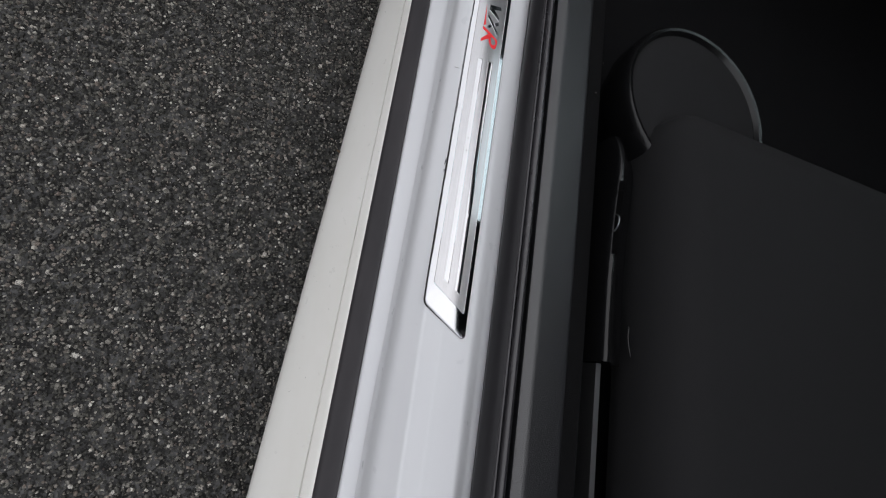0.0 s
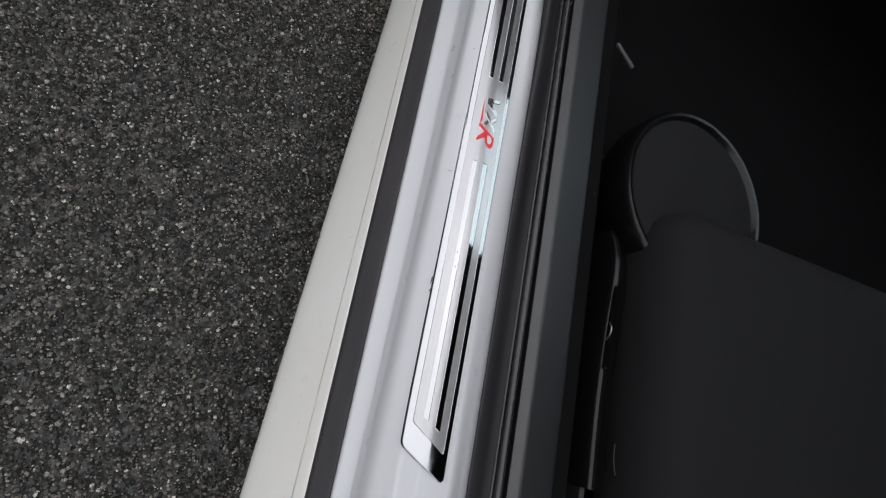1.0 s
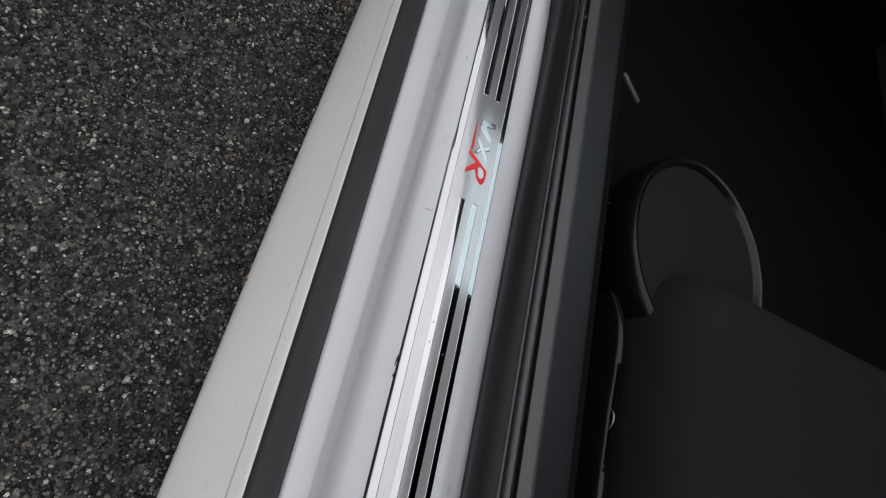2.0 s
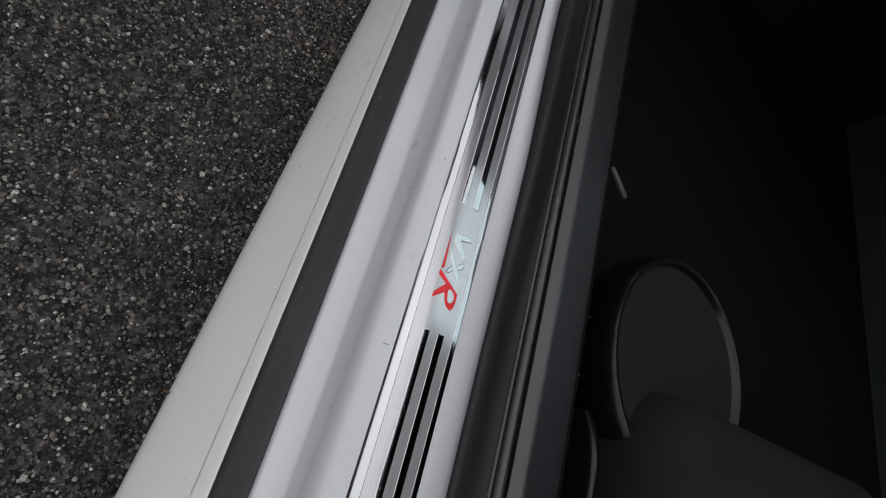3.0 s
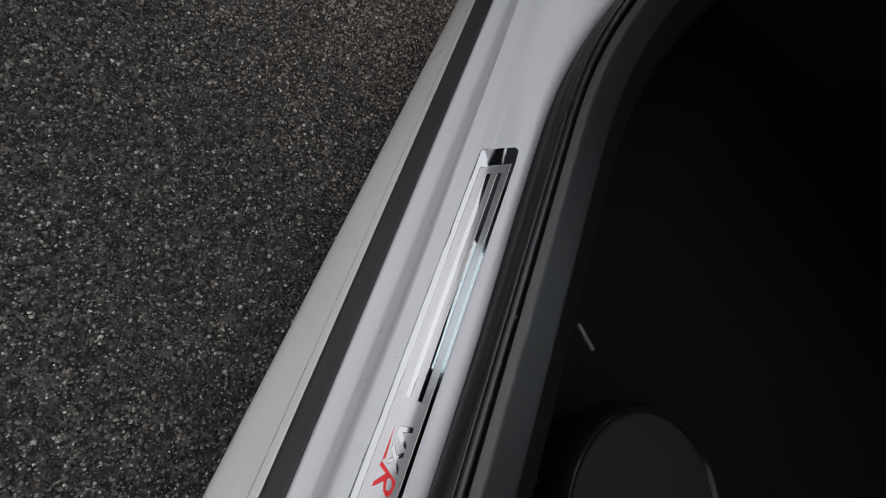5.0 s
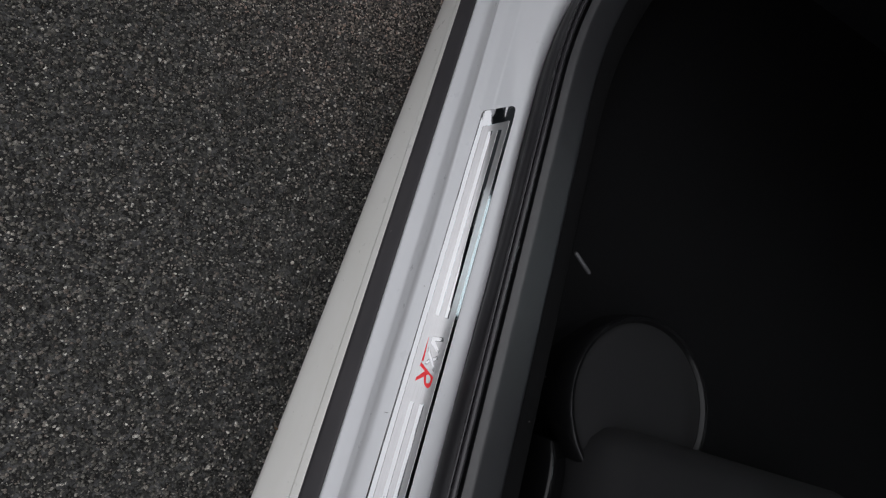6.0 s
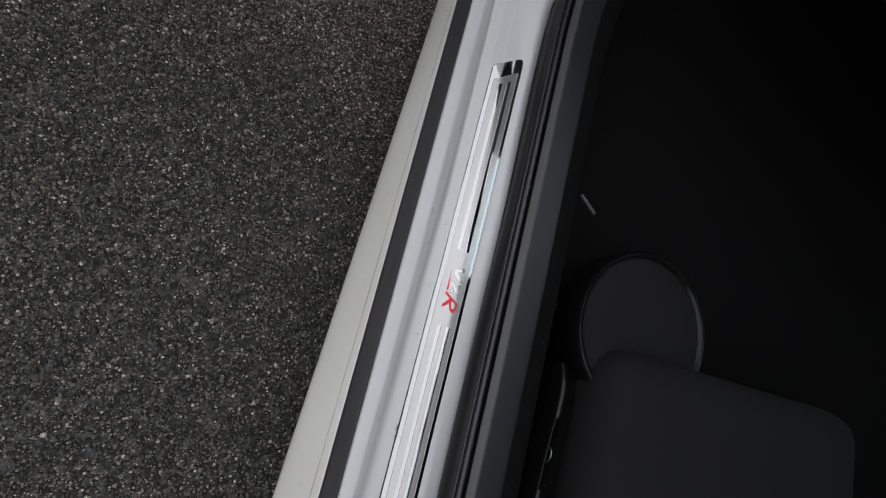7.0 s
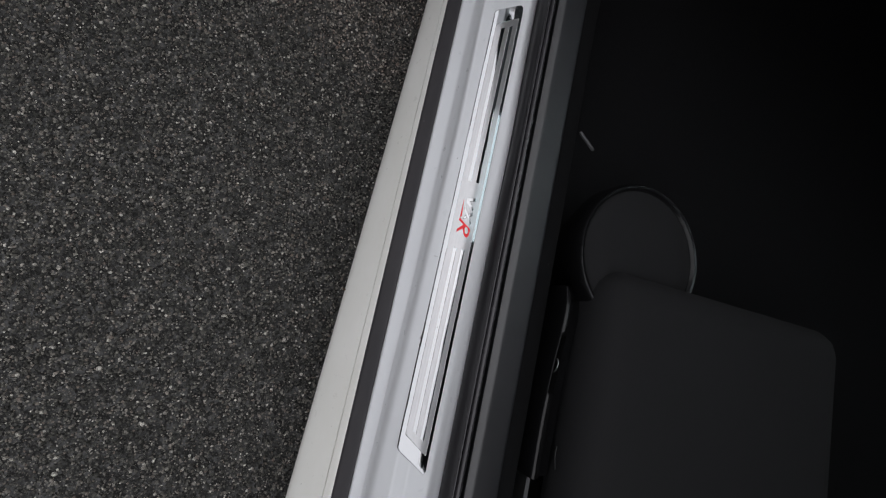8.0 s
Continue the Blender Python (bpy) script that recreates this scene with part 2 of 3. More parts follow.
def ring(corners, radii, n=8):
    """Outline of a polygon with rounded corners, always the same count of points."""
    pts, k = [], len(corners)
    for i in range(k):
        p, a, b = (Vector(corners[j % k]) for j in (i, i - 1, i + 1))
        u, v = (a - p).normalized(), (b - p).normalized()
        half = u.angle(v) / 2
        r = radii[i]
        cut = r / math.tan(half)
        c = p + (u + v).normalized() * (r / math.sin(half))
        s, e = p + u * cut - c, p + v * cut - c
        turn = s.angle_signed(e)
        for j in range(n + 1):
            w = s.copy()
            w.rotate(Matrix.Rotation(-turn * j / n, 2))
            pts.append(c + w)
    return pts


def stacked(rings, cap=True):
    """Rings of equal count joined from the bottom up: (points, z)."""
    bm = bmesh.new()
    vs = [[bm.verts.new((p[0], p[1], z)) for p in pts] for pts, z in rings]
    n = len(vs[0])
    for a, b in zip(vs, vs[1:]):
        for i in range(n):
            bm.faces.new((a[i], a[(i + 1) % n], b[(i + 1) % n], b[i]))
    if cap:
        bm.faces.new(vs[-1])
        bm.faces.new(vs[0][::-1])
    return bm


def raised(points, z, height, edge=0.0004):
    """A flat shape standing proud of the plate, with a fine sloping edge."""
    pts = [Vector(p) for p in points]
    area = sum(a.x * b.y - b.x * a.y for a, b in zip(pts, pts[1:] + pts[:1]))
    if area < 0:
        pts.reverse()
    inner = []
    n = len(pts)
    for i, p in enumerate(pts):
        a, b = (p - pts[i - 1]).normalized(), (pts[(i + 1) % n] - p).normalized()
        na, nb = Vector((-a.y, a.x)), Vector((-b.y, b.x))
        m = na + nb
        inner.append(p + m * (edge / max(0.35, m.dot(na))))
    return stacked([(pts, z - 0.0004), (pts, z + height * 0.1), (inner, z + height)])


def arched(bm):
    """Bends a flat part to the gentle arch of the plate."""
    for i in range(-8, 14):
        bmesh.ops.bisect_plane(bm, geom=bm.verts[:] + bm.edges[:] + bm.faces[:], plane_co=(i * 0.002 + 0.0004, 0, 0), plane_no=(1, 0, 0))
    for y in (-0.02, -0.01, 0.0, 0.01, 0.02, 0.03, 0.1, 0.2, 0.4, 0.5, 0.58, 0.6, 0.615, 0.63):
        bmesh.ops.bisect_plane(bm, geom=bm.verts[:] + bm.edges[:] + bm.faces[:], plane_co=(0, y, 0), plane_no=(0, 1, 0))
    for v in bm.verts:
        x, y, z = v.co
        past = min(1.0, max(0.0, (0.0117 - 0.708 * x - y) / 0.018))   # the lower end is flatter across
        bow = (x - 0.006) ** 2 if x < 0.016 else 0.0001 + 0.02 * (x - 0.016)   # straight towards the inner edge
        v.co.z -= bow / (2 * 0.18) * (1 - 0.75 * past)
        v.co.z -= 0.0018 * min(1.0, max(0.0, (y - 0.6100 - 0.776 * x) / 0.024))   # the upper end slopes down
    return bm


# ---- ground ----
bm = bmesh.new()
bmesh.ops.create_grid(bm, x_segments=60, y_segments=60, size=400)
ground = mesh_object("ground", bm, binder)
tagged(ground, "dark grey asphalt ground with exposed stone", "asphalt", kind="structure")

# wall out of view, added to close the horizon mirrored in the chrome
fence_wood = material("weathered_fence_wood", (0.16, 0.14, 0.12), 0.8)
put(fence_wood, "Base Color", mix(fence_wood, noise_node(fence_wood, 6, 5, (1, 8, 1)), (0.11, 0.095, 0.08), (0.20, 0.18, 0.15)))
wall_west = mesh_object("wall_west", block(bmesh.new(), -2.50, -2.42, -6, 8, -0.02, 1.05, 0.01), fence_wood)
tagged(wall_west, "plain weathered wall out of view, added beyond the car", "wall", kind="structure")

# ---- car: the door opening ----
car = thing("car", "white car with its door open over the sill", "car")
YS = [-0.75 + 0.03 * i for i in range(72)]

skirt = [(-0.060, -0.086)] + rounded([(-0.066, -0.0840), (-0.0690, -0.0800), (-0.0716, -0.0777), (-0.0738, -0.0791), (-0.0766, -0.0830), (-0.0790, -0.0864)]) + [(-0.0764, -0.0886), (-0.0772, -0.0898)] + rounded([(-0.0799, -0.0874), (-0.0935, -0.1075), (-0.1045, -0.1255), (-0.1100, -0.1390), (-0.1060, -0.1560), (-0.0920, -0.1900), (-0.0600, -0.2100)]) + [(-0.03, -0.20), (-0.03, -0.10)]
part("side_skirt", sweep(skirt, YS, along_skirt), skirt_paint, car, "off-white painted side skirt with fine dirt")

strip = rounded([(-0.0728, -0.0850), (-0.0726, -0.0778), (-0.0700, -0.0740), (-0.0660, -0.0716), (-0.0580, -0.0655), (-0.0530, -0.0625), (-0.0515, -0.0660)]) + [(-0.055, -0.09)]
part("weather_strip", sweep(strip, YS, along), strip_rubber, car, "dark grey rubber weather strip")

sill = [(-0.050, -0.09)] + rounded([(-0.0524, -0.0640), (-0.0520, -0.0600), (-0.0490, -0.0578), (-0.0400, -0.0540), (-0.0345, -0.0515), (-0.0325, -0.0480), (-0.0318, -0.0400), (-0.0318, -0.0300), (-0.0316, -0.0180), (-0.0290, -0.0080), (-0.0255, -0.0050), (-0.0215, -0.0040), (-0.0165, -0.0035), (-0.0120, -0.0032), (-0.0060, -0.0031), (0.0, -0.0030), (0.0060, -0.0030), (0.0120, -0.0030), (0.0180, -0.0030), (0.0240, -0.0030), (0.0290, -0.0030), (0.0345, -0.0030), (0.0400, -0.0031), (0.0462, -0.0034), (0.0508, -0.0049), (0.0537, -0.0087), (0.0553, -0.0150), (0.0570, -0.0195), (0.0585, -0.0240)]) + [(0.0585, -0.03), (0.0585, -0.09)]
part("sill", sweep(sill, YS, along_sill), white_paint, car, "white painted inner door sill")

seal = [(0.058, -0.018)] + rounded([(0.0545, -0.0160), (0.0515, -0.0110), (0.0488, -0.0040), (0.0470, 0.0020), (0.0440, 0.0080), (0.0425, 0.0130), (0.0440, 0.0195), (0.0475, 0.0258), (0.0508, 0.0288), (0.0520, 0.0292)]) + [(0.0545, 0.0270), (0.0620, 0.0060), (0.0690, 0.0020), (0.066, -0.02)]
door_seal = part("door_seal", sweep(seal, YS, along_seal), rubber, car, "black rubber door seal")
lip = rounded([(0.0513, 0.0268), (0.0517, 0.0296), (0.0529, 0.0312), (0.0541, 0.0308), (0.0549, 0.0280)]) + [(0.0535, 0.0255)]
part("seal_lip", sweep(lip, YS, along_inner()), bead_rubber, door_seal, "thin lip with painted highlight")
bead = rounded([(0.0545, 0.0200), (0.0551, 0.0280), (0.0563, 0.0319), (0.0588, 0.0338), (0.0615, 0.0330), (0.0634, 0.0300), (0.0640, 0.0240), (0.0640, 0.0060)]) + [(0.0600, 0.0040)]
part("seal_bead", sweep(bead, YS, along_inner()), bead_rubber, door_seal, "rounded bead with painted highlight")

trim = [(0.0680, -0.02)] + rounded([(0.0680, 0.0060), (0.0680, 0.0265), (0.0683, 0.0288)]) + rounded([(0.0684, 0.0270), (0.0750, 0.0304), (0.0772, 0.0312)], 1) + rounded([(0.0800, 0.0311), (0.0900, 0.0292), (0.1120, 0.0246), (0.1160, 0.0234), (0.1172, 0.0205)]) + [(0.1172, 0.005), (0.10, -0.02)]
part("sill_trim", sweep(trim, YS, along_inner()), grain_plastic, car, "grained black plastic sill trim")
# the trim's inward slope, its shade put into a darker colour
shaded_side = [(0.105, 0.000)] + rounded([(0.1165, 0.0165), (0.1195, 0.0158), (0.1310, 0.0090), (0.1480, -0.0030), (0.1610, -0.0140), (0.1670, -0.0300), (0.1680, -0.0600), (0.1720, -0.1500)]) + [(0.10, -0.16)]
part("trim_shaded_side", sweep(shaded_side, YS, along_inner()), carpet, car, "shaded inner side of the sill trim, coloured black")

bm = block(bmesh.new(), 0.15, 1.38, -0.9, 1.5, 0.12, 0.172, 0.004)
part("floor_carpet", bm, carpet, car, "black carpet")

# roof, posts, windscreen, dashboard and the far side
RZ = PLATE_Z + 1.05
part("roof_panel", block(bmesh.new(), 0.512, 1.40, -1.0, 0.535, RZ, RZ + 0.04), liner, car, "dark headliner")
rail = [(0.495, -1.0), (0.512, -1.0), (0.512, 0.535), (0.49, 0.535)]
part("roof_rail", stacked([(rail, RZ), (rail, RZ + 0.04)]), liner, car, "dark roof rail")


def slanted(stations):
    """A bar through (outer x, inner x, y, z) stations, as a windscreen post runs."""
    bm = bmesh.new()
    rows = [[bm.verts.new(p) for p in ((xo, y, z), (xi, y, z), (xi + 0.004, y + 0.02, z + 0.035), (xo - 0.004, y + 0.02, z + 0.035))] for xo, xi, y, z in stations]
    for p, q in zip(rows, rows[1:]):
        for k in range(4):
            bm.faces.new((p[k], p[(k + 1) % 4], q[(k + 1) % 4], q[k]))
    bm.faces.new(rows[0])
    bm.faces.new(rows[-1][::-1])
    return bm


part("windscreen_post", slanted([(0.489, 0.514, 0.530, RZ), (0.400, 0.444, 0.765, 1.27), (0.320, 0.390, 0.92, 1.17), (0.165, 0.335, 1.11, 1.02), (0.000, 0.200, 1.26, 0.90)]), liner, car, "dark trimmed windscreen post")
part("far_post", slanted([(1.345, 1.390, 0.530, RZ), (1.350, 1.395, 0.92, 1.17), (1.350, 1.395, 1.30, 0.90)]), liner, car, "dark trimmed windscreen post")
glass_bm = block(bmesh.new(), 0.0, 1.0, 0.0, 1.0, -0.002, 0.002)
for v in glass_bm.verts:
    x, y, z = v.co
    left = 0.500 + (0.30 - 0.500) * y
    v.co = Vector((left + x * (1.355 - left), 0.532 + y * 0.86, RZ + 0.022 - y * 0.50 + z))
glass = part("windscreen", glass_bm, tinted, car, "green-tinted windscreen glass")
glass.visible_shadow = False
dash = [(1.42, 0.62), (1.42, 0.89), (1.30, 0.905)] + [tuple(p) for p in rounded([(1.00, 0.895), (0.82, 0.875), (0.780, 0.862), (0.772, 0.82), (0.80, 0.72), (0.92, 0.62)])]
dash_bm = bmesh.new()
dash_rows = [[dash_bm.verts.new((x, y, z)) for y, z in dash] for x in (0.235, 1.36)]
for k in range(len(dash)):
    dash_bm.faces.new((dash_rows[0][k], dash_rows[0][(k + 1) % len(dash)], dash_rows[1][(k + 1) % len(dash)], dash_rows[1][k]))
dash_bm.faces.new(dash_rows[0])
dash_bm.faces.new(dash_rows[1][::-1])
part("dashboard", dash_bm, liner, car, "plain dark dashboard")
part("front_post", beam((0.06, 1.22, 0.30), (0.07, 1.24, 0.93), 0.10, 0.14), white_paint, car)
part("door_jamb", block(bmesh.new(), 0.03, 0.232, 1.30, 1.42, 0.30, 0.92, 0.015), white_paint, car, "white painted door jamb")
part("rear_post", beam((0.08, -0.72, 0.30), (0.12, -0.74, 0.95), 0.14, 0.22), white_paint, car)
part("rear_post", beam((0.12, -0.74, 0.92), (0.48, -0.80, RZ + 0.02), 0.10, 0.14), grain_plastic, car)
part("far_side", block(bmesh.new(), 1.34, 1.40, -1.0, 1.75, 0.12, RZ, 0.01), liner, car)
part("axle", block(bmesh.new(), 0.05, 1.38, 1.94, 2.02, 0.26, 0.34, 0.01), rubber, car)
part("axle", block(bmesh.new(), 0.05, 1.38, -1.29, -1.21, 0.26, 0.34, 0.01), rubber, car)
part("bulkhead", block(bmesh.new(), 0.12, 1.38, 1.425, 1.50, 0.14, 0.905, 0.01), grain_plastic, car)
part("rear_wall", block(bmesh.new(), 0.12, 1.38, -0.98, -0.90, 0.14, RZ, 0.01), fabric, car)

# the open door, swung out in front of the opening
door = part("door", block(bmesh.new(), -0.99, 0.0, -0.035, 0.035, 0.30, 0.96, 0.02), grain_plastic, car, "open door with dark inner trim")
part("door_skin", block(bmesh.new(), -1.00, 0.0, 0.036, 0.060, 0.28, 0.95, 0.01), white_paint, door, "white painted outer skin")
for a, b in (((-0.97, 0, 0.95), (-0.93, 0, 1.34)), ((-0.94, 0, 1.33), (-0.52, 0, 1.35)), ((-0.53, 0, 1.35), (-0.03, 0, 0.95))):
    part("window_frame", beam(a, b, 0.045, 0.05, 0.008), grain_plastic, door)
part("wing_mirror", block(bmesh.new(), -0.34, -0.12, 0.06, 0.20, 0.93, 1.08, 0.04), rubber, door)
door.matrix_basis = pose(-0.05, 1.17, 0, 0, 0, 10)

# ---- scuff plate ----
plate = thing("scuff_plate", "chrome scuff plate with brushed face stuck on the sill", "scuff plate")
plate.matrix_basis = Matrix.Translation((0, 0, PLATE_Z))
OUT = [(-0.0166, 0.0002), (0.0262, -0.0270), (0.0268, 0.6535), (-0.0168, 0.6235)]
INN = [(-0.0106, 0.0192), (0.0213, -0.0034), (0.0216, 0.6258), (-0.0106, 0.6008)]


def grown(pts, d):
    c = Vector((0.005, 0.31))
    return [(p[0] + (d if p[0] > c.x else -d), p[1] + (d if p[1] > c.y else -d)) for p in pts]


o_r = [0.0085, 0.0036, 0.0050, 0.0085]
i_r = [0.0042, 0.0012, 0.0012, 0.0020]
outline, face = ring(OUT, o_r), ring(INN, i_r)
part("adhesive_pad", arched(stacked([(ring(grown(OUT, 0.0003), o_r), -0.0036), (ring(grown(OUT, 0.0003), o_r), -0.0021)])), foam, plate)
rim = [(outline, -0.0032)]
for d, z in ((0.0, -0.0015), (0.00015, -0.0010), (0.0004, -0.00055), (0.0008, -0.0002), (0.0012, -0.00005)):
    rim.append((ring(grown(OUT, -d), [r - d for r in o_r]), z))
rim += [(ring(grown(INN, 0.0003), i_r), 0.0), (face, -0.0001), (ring(grown(INN, -0.0002), i_r), -0.0006)]
part("bevelled_rim", arched(stacked(rim)), chrome, plate, "polished chrome rim", angle=8)
part("brushed_face", arched(stacked([(ring(grown(INN, -0.0001), i_r), -0.0008), (ring(grown(INN, -0.0001), i_r), -0.00014)])), brushed, plate, "brushed steel face", angle=8)
SLOPE_LOW, SLOPE_TOP = -0.63, 0.70
for x0, x1 in ((-0.0022, 0.0027), (0.0093, 0.0145)):
    low = [(x0, 0.0228 + SLOPE_LOW * x0), (x1, 0.0228 + SLOPE_LOW * x1), (x1, 0.2632), (x0, 0.2632)]
    top = [(x0, 0.3588), (x1, 0.3588), (x1, 0.5992 + SLOPE_TOP * x1), (x0, 0.5992 + SLOPE_TOP * x0)]
    for s in (low, top):
        part("polished_stripe", arched(raised(s, -0.00014, 0.00012)), stripe_chrome, plate, "mirror-polished stripe", angle=8)


def emblem(name, shape, mat, label):
    part(name, arched(raised([(x / 1000, y / 1000) for x, y in shape], -0.00014, 0.0004, 0.00045)), mat, plate, label, angle=8)


emblem("emblem_wedge", [(-1.8, 333.2), (0.2, 307.4), (-2.1, 305.6)], red, "thin red wedge of the emblem")
emblem("emblem_stroke", [(2.1, 335.0), (15.2, 337.2), (16.0, 332.8), (7.4, 330.6), (14.6, 321.8), (14.4, 317.4), (2.0, 327.4)], emblem_chrome, "polished emblem stroke")
emblem("emblem_stroke", [(14.6, 316.8), (15.2, 312.4), (11.2, 309.2), (9.0, 312.6)], emblem_chrome, "polished emblem stroke")
emblem("emblem_stroke", [(7.4, 308.2), (4.9, 304.8), (1.8, 304.2), (2.9, 307.4), (5.4, 310.4)], emblem_chrome, "polished emblem stroke")
emblem("emblem_stroke", [(1.2, 323.2), (1.7, 316.8), (5.7, 311.0), (9.8, 305.2), (14.9, 297.7), (15.1, 302.4), (11.0, 309.0), (8.0, 313.4), (4.1, 318.8)], emblem_chrome, "polished emblem stroke")
emblem("emblem_leg", [(-2.2, 305.0), (-2.8, 301.4), (4.6, 296.9), (-2.8, 288.4), (-2.8, 284.4), (5.2, 291.0), (7.7, 293.2), (9.4, 294.6), (12.4, 293.0), (15.9, 293.2)], red, "red emblem stroke")
bowl_o = [(15.9, 293.2), (16.1, 288.0), (15.4, 283.4), (13.6, 280.6), (10.6, 281.3), (7.7, 284.2), (5.2, 291.0)]
bowl_i = [(12.4, 293.0), (13.9, 290.0), (13.8, 287.6), (12.6, 285.7), (11.0, 285.3), (9.2, 286.2), (7.7, 293.2)]
emblem("emblem_bowl", bowl_o + bowl_i[::-1], red, "red emblem bowl")

# ---- seat beside the sill ----
seat = part("seat", block(bmesh.new(), 0.24, 0.74, -0.55, 0.30, PLATE_Z - 0.10, PLATE_Z + 0.03, 0.045), fabric, car, "black fabric seat cushion")
cover = rounded([(0.1900, -0.105), (0.1905, -0.040), (0.1930, -0.018), (0.1975, -0.0135), (0.2050, -0.016), (0.2150, -0.030)]) + [(0.235, -0.04), (0.235, -0.105)]


def along_cover(x, z, y):
    t = max(0.0, (y - 0.17) / 0.10)
    slot = ease((y - 0.098) / 0.010) * ease((0.188 - y) / 0.014) * min(1.0, max(0.0, (x - 0.1962) / 0.0015))
    slot *= min(1.0, max(0.0, (0.2140 - x) / 0.0020))
    return (x + 0.055 * (y - 0.17) - 0.004 * math.sin(14 * y), y, PLATE_Z + z - 0.03 * t ** 3 - 0.022 * slot)


def tube(points, radius):
    """A thin rounded bead along a line."""
    bm = bmesh.new()
    rows = []
    for i, p in enumerate(points):
        d = (Vector(points[min(i + 1, len(points) - 1)]) - Vector(points[max(i - 1, 0)])).normalized()
        side, up = d.cross(Vector((0, 0, 1))).normalized(), Vector((0, 0, 1))
        r = radius * (0.35 if i in (0, len(points) - 1) else 1.0)
        rows.append([bm.verts.new(Vector(p) + r * (side * math.cos(k * math.tau / 8) + up * math.sin(k * math.tau / 8))) for k in range(8)])
    for p, q in zip(rows, rows[1:]):
        for k in range(8):
            bm.faces.new((p[k], p[(k + 1) % 8], q[(k + 1) % 8], q[k]))
    bm.faces.new(rows[0])
    bm.faces.new(rows[-1][::-1])
    return bm


cover_part = part("side_cover", sweep(cover, [-0.018 + 0.0048 * i for i in range(59)], along_cover), seat_plastic, seat, "glossy black side cover with a slot")
latch = rounded([(0.1986, 0.1500, PLATE_Z - 0.0230), (0.1994, 0.1450, PLATE_Z - 0.0185), (0.1988, 0.1400, PLATE_Z - 0.0180), (0.1994, 0.1340, PLATE_Z - 0.0205), (0.1988, 0.1290, PLATE_Z - 0.0260)])
part("latch", tube(latch, 0.0009), metal_grey, cover_part, "small bare metal latch in the slot")
part("seam", tube(rounded([(0.2535, 0.1115, PLATE_Z - 0.031), (0.2491, 0.0875, PLATE_Z - 0.030), (0.2424, 0.0602, PLATE_Z - 0.032)]), 0.0012), seat_plastic, seat, "thin raised seam")
part("seam", tube(rounded([(0.2296, 0.0263, PLATE_Z - 0.032), (0.2276, 0.0157, PLATE_Z - 0.031), (0.2287, 0.0064, PLATE_Z - 0.031), (0.2332, -0.0065, PLATE_Z - 0.032)]), 0.0010), seat_plastic, seat, "thin raised seam")
part("seat_rail", sweep([(0.182, -0.14), (0.182, -0.060), (0.186, -0.028), (0.192, -0.028), (0.196, -0.060), (0.196, -0.14)], [-0.62 + 0.03 * i for i in range(21)], lambda x, z, y: (x, y, PLATE_Z + z)), metal_grey, seat, "dull metal seat rail")


def bulge(cx, cy, rx, ry, levels):
    return stacked([([(cx + (rx - d) * math.cos(a * math.tau / 40), cy + (ry - d) * math.sin(a * math.tau / 40)) for a in range(40)], PLATE_Z + z) for d, z in levels])


seat_end = part("seat_end", bulge(0.318, 0.335, 0.118, 0.122, [(0.03, -0.15), (0.0, -0.06), (0.0, -0.030), (0.002, -0.020), (0.005, -0.0165), (0.009, -0.0175), (0.013, -0.024)]), seat_plastic, seat, "rounded black plastic seat end")
part("end_pad", bulge(0.318, 0.335, 0.106, 0.110, [(0.0, -0.060), (0.0, -0.024), (0.006, -0.020), (0.05, -0.016)]), fabric, seat_end, "black cloth pad")
part("seat_lever", beam((0.168, 0.500, PLATE_Z - 0.018), (0.200, 0.481, PLATE_Z - 0.023), 0.0050, 0.0050, 0.002), lever_grey, car, "small grey metal lever")

# wheels that carry the car
def wheel(x, y, side):
    def lathe(section):
        bm = bmesh.new()
        rows = [[bm.verts.new((x + side * dx, y + r * math.cos(k * math.tau / 40), 0.30 + r * math.sin(k * math.tau / 40))) for k in range(40)] for dx, r in section]
        for p, q in zip(rows, rows[1:] + rows[:1]):
            for k in range(40):
                bm.faces.new((p[k], p[(k + 1) % 40], q[(k + 1) % 40], q[k]))
        return bm
    tyre = part("wheel", lathe([(0.0, 0.21), (-0.012, 0.25), (0.0, 0.29), (0.02, 0.30), (0.16, 0.30), (0.18, 0.29), (0.18, 0.21)]), rubber, car, "black tyre")
    part("rim", lathe([(0.02, 0.05), (0.005, 0.19), (0.005, 0.215), (0.16, 0.215), (0.16, 0.05)]), metal_grey, tyre)


for wy in (1.98, -1.25):
    wheel(-0.02, wy, 1)
    wheel(1.44, wy, -1)
part("underbody", block(bmesh.new(), -0.02, 1.42, -1.6, 2.3, 0.115, 0.135, 0.005), rubber, car)

# ---- small scraps and marks ----
def crumb(name, place, size, mat, label, category, seed):
    rnd = random.Random(seed)
    bm = bmesh.new()
    bmesh.ops.create_icosphere(bm, subdivisions=2, radius=1)
    for v in bm.verts:
        v.co = Vector((v.co.x * size[0], v.co.y * size[1], v.co.z * size[2])) * rnd.uniform(0.75, 1.2)
    ob = mesh_object(name, bm, mat)
    ob.matrix_basis = pose(*place, 0, 0, rnd.uniform(-20, 20))
    return tagged(ob, label, category)


crumb("leaf_scrap", (-0.1125, 0.181, PLATE_Z - 0.1390), (0.0045, 0.0012, 0.0010), leaf_brown, "tiny dry leaf scrap on the skirt edge", "leaf", 1)
crumb("dust_grain", (0.1588, 0.3315, PLATE_Z - 0.0102), (0.0008, 0.0008, 0.0006), dust_white, "pale dust grain on the dark side of the trim", "dust", 2)
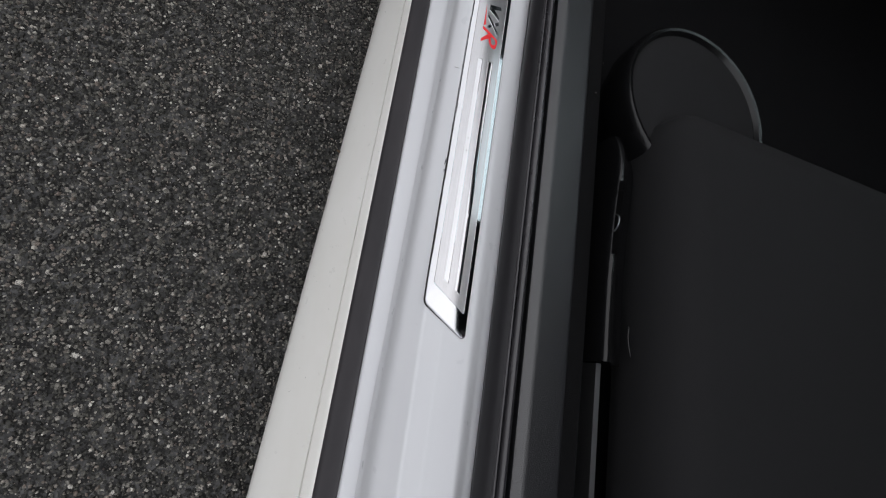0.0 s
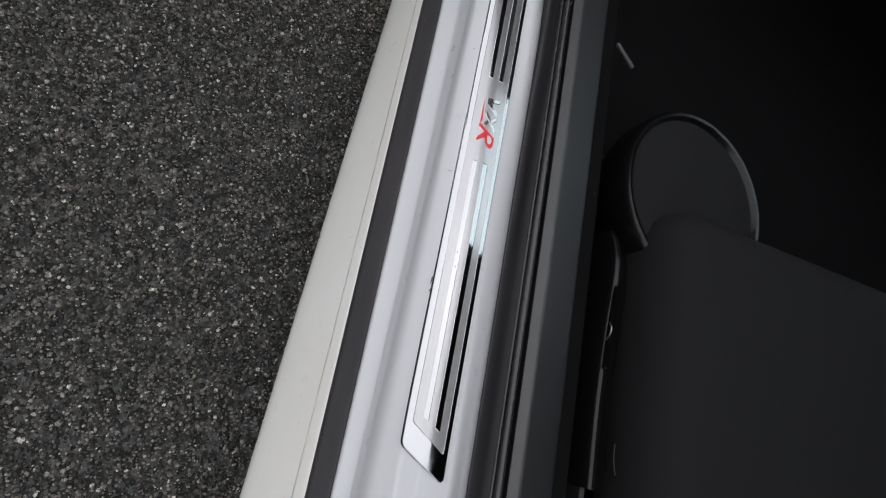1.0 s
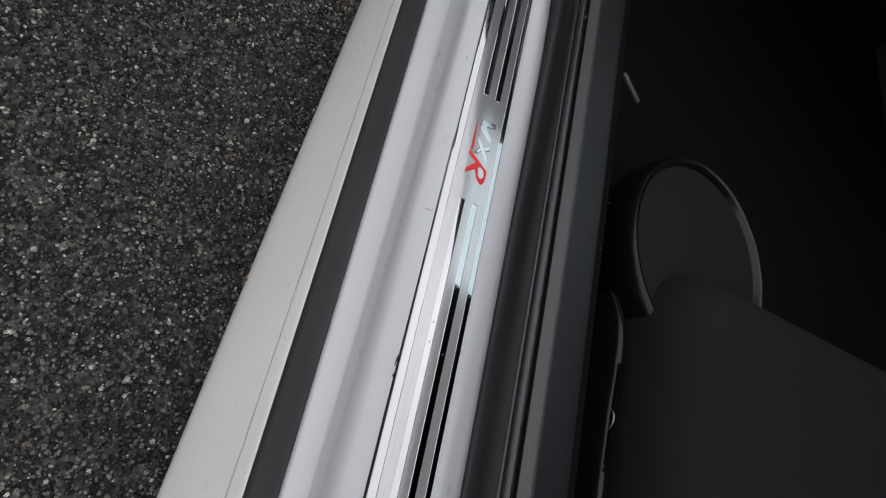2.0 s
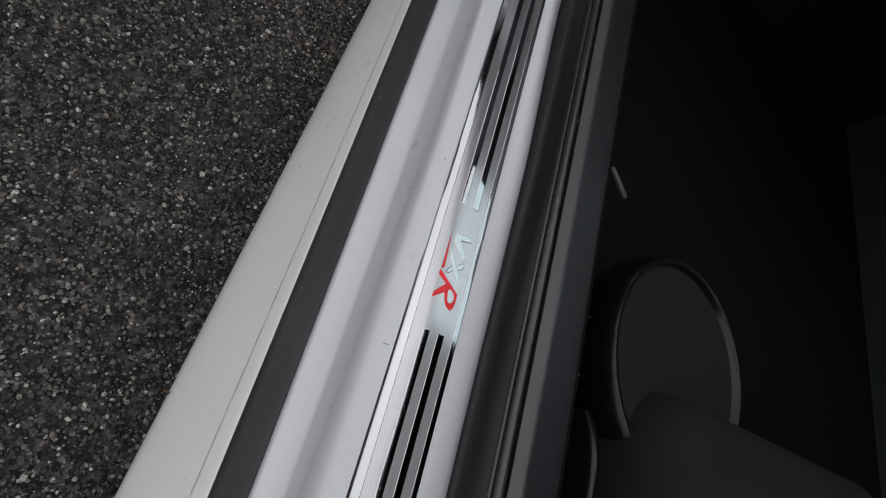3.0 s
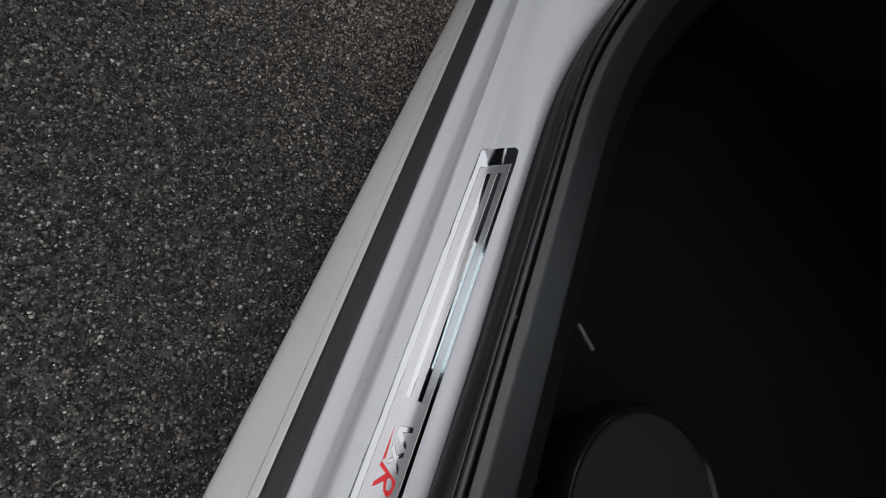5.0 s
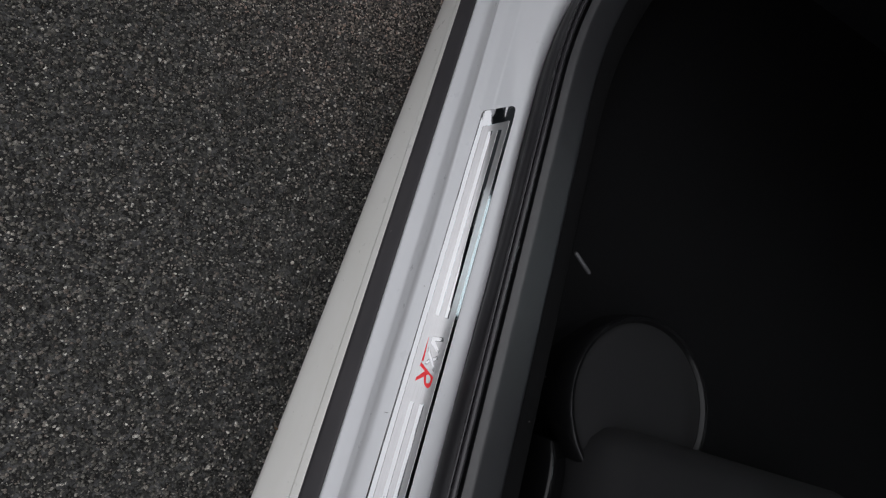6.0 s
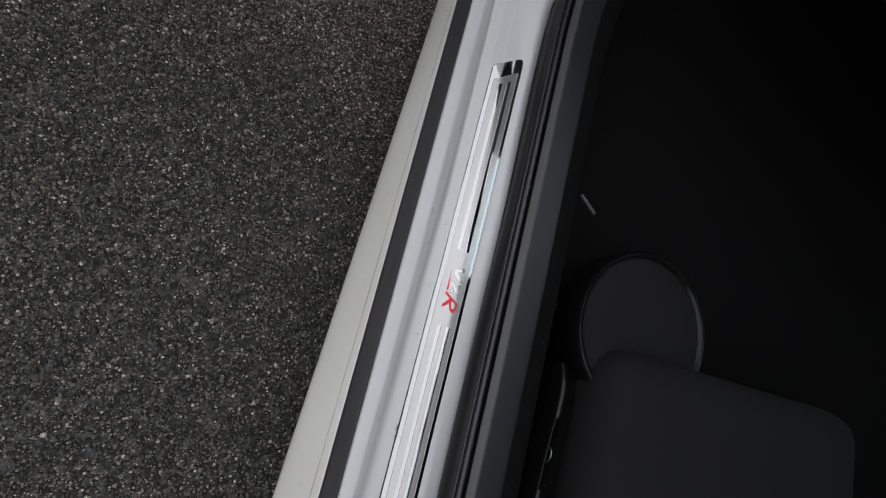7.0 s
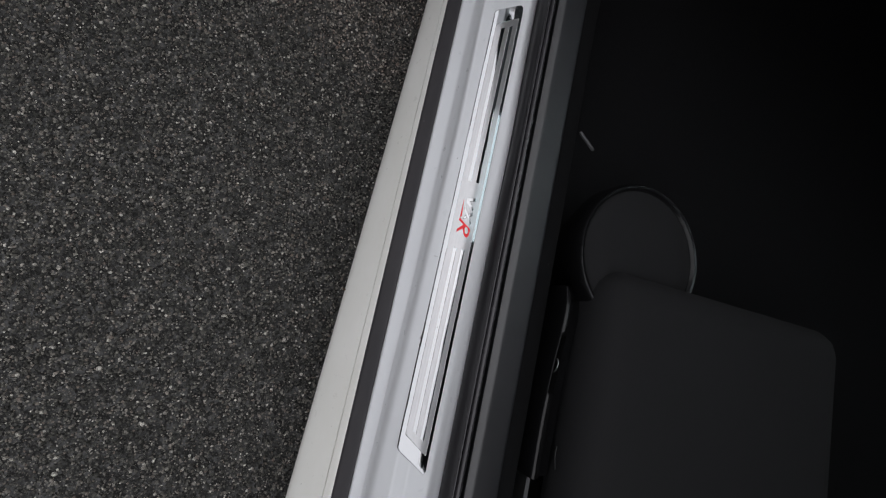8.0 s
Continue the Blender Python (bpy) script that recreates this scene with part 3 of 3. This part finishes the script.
crumb("dust_grain", (0.1431, 0.2763, PLATE_Z + 0.0010), (0.0008, 0.0009, 0.0006), dust_white, "pale dust grain on the dark side of the trim", "dust", 3)
crumb("scratch", (-0.0221, 0.2457, PLATE_Z - 0.0043), (0.0026, 0.0003, 0.0002), dirt_grey, "short grey scratch on the white sill", "scratch", 4)
crumb("dirt_speck", (-0.0226, 0.3857, PLATE_Z - 0.0039), (0.0007, 0.0006, 0.0002), dirt_grey, "tiny pale grey speck on the white sill", "dirt", 6)
crumb("dust_grain", (-0.0679, 0.4504, PLATE_Z - 0.0693), (0.0008, 0.0013, 0.0006), dust_white, "pale dust grain on the rubber strip", "dust", 5)
for i, (x, y, z, r) in enumerate(((-0.0930, 0.4194, -0.1057, 0.0009), (-0.0876, 0.7404, -0.0925, 0.0013), (-0.0925, 0.6414, -0.1051, 0.0014), (-0.0943, 0.5606, -0.1088, 0.0012))):
    crumb("dirt_speck", (x, y, PLATE_Z + z), (0.0004, r * 1.3, r), dirt_faint, "faint greenish dirt speck on the skirt", "dirt", 10 + i)
crumb("dirt_speck", (-0.0772, 0.8156, PLATE_Z - 0.0668), (0.0013, 0.0017, 0.0006), dirt_dark, "black speck at the rubber strip", "dirt", 15)
for i, (x, y) in enumerate(((-0.0001, 0.1687), (0.0003, 0.1551), (0.0122, 0.1497), (0.0054, 0.5386))):
    crumb("lint_speck", (x, y, PLATE_Z + 0.0001 - (x - 0.006) ** 2 / 0.36), (0.0003, 0.0009, 0.0002), dust_white, "tiny pale lint speck on the scuff plate", "lint", 20 + i)
crumb("adhesive_scrap", (-0.0182, 0.1385, PLATE_Z - 0.0031), (0.0005, 0.0034, 0.0005), foam, "black adhesive squeezed out beside the scuff plate", "adhesive", 17)
crumb("adhesive_scrap", (-0.0180, 0.1290, PLATE_Z - 0.0032), (0.0004, 0.0016, 0.0004), foam, "black adhesive squeezed out beside the scuff plate", "adhesive", 18)
crumb("rubber_burr", (0.0598, 0.4564, PLATE_Z + 0.0362), (0.0006, 0.0030, 0.0006), lever_grey, "small scuffed burr on the black door seal", "burr", 16)

# ---- stones of the asphalt ----
def stones(x0, x1, y0, y1, pitch):
    rng = np.random.default_rng(7)
    k = 5
    turn = np.arange(k) * math.tau / k
    low = np.stack([np.cos(turn), np.sin(turn), np.full(k, -0.55)], 1)
    high = np.stack([0.66 * np.cos(turn + 0.3), 0.66 * np.sin(turn + 0.3), np.full(k, 0.42)], 1)
    base = np.concatenate([low, high, [[0.0, 0.0, 0.55]]])
    i, j = np.arange(k), (np.arange(k) + 1) % k
    tris = np.concatenate([np.stack([i, j, k + j], 1), np.stack([i, k + j, k + i], 1), np.stack([k + i, k + j, np.full(k, 2 * k)], 1)])
    gx, gy = np.meshgrid(np.arange(x0, x1, pitch), np.arange(y0, y1, pitch))
    n = gx.size
    c = np.stack([gx.ravel(), gy.ravel()], 1) + rng.uniform(-0.5, 0.5, (n, 2)) * pitch
    r = pitch * np.clip(rng.lognormal(-0.62, 0.38, n), 0.22, 1.05)
    s = np.stack([r * rng.uniform(0.8, 1.35, n), r * rng.uniform(0.65, 1.1, n), r * rng.uniform(0.5, 1.0, n)], 1)
    a = rng.uniform(0, math.tau, n)
    p = base[None] * rng.uniform(0.72, 1.24, (n, len(base), 1)) * s[:, None]
    p[..., 2] += p[..., 0] * rng.normal(0, 0.22, (n, 1)) + p[..., 1] * rng.normal(0, 0.22, (n, 1))
    ca, sa = np.cos(a)[:, None], np.sin(a)[:, None]
    q = np.stack([p[..., 0] * ca - p[..., 1] * sa + c[:, :1], p[..., 0] * sa + p[..., 1] * ca + c[:, 1:], p[..., 2] + (rng.uniform(-0.25, 0.45, n) * r)[:, None]], -1)
    f = tris[None] + (np.arange(n) * len(base))[:, None, None]
    me = bpy.data.meshes.new("asphalt_stones")
    me.from_pydata(q.reshape(-1, 3).tolist(), [], f.reshape(-1, 3).tolist())
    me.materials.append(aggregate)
    return tagged(new("asphalt_stones", me), "dark grey crushed stone bound in asphalt", "stones", kind="stuff")


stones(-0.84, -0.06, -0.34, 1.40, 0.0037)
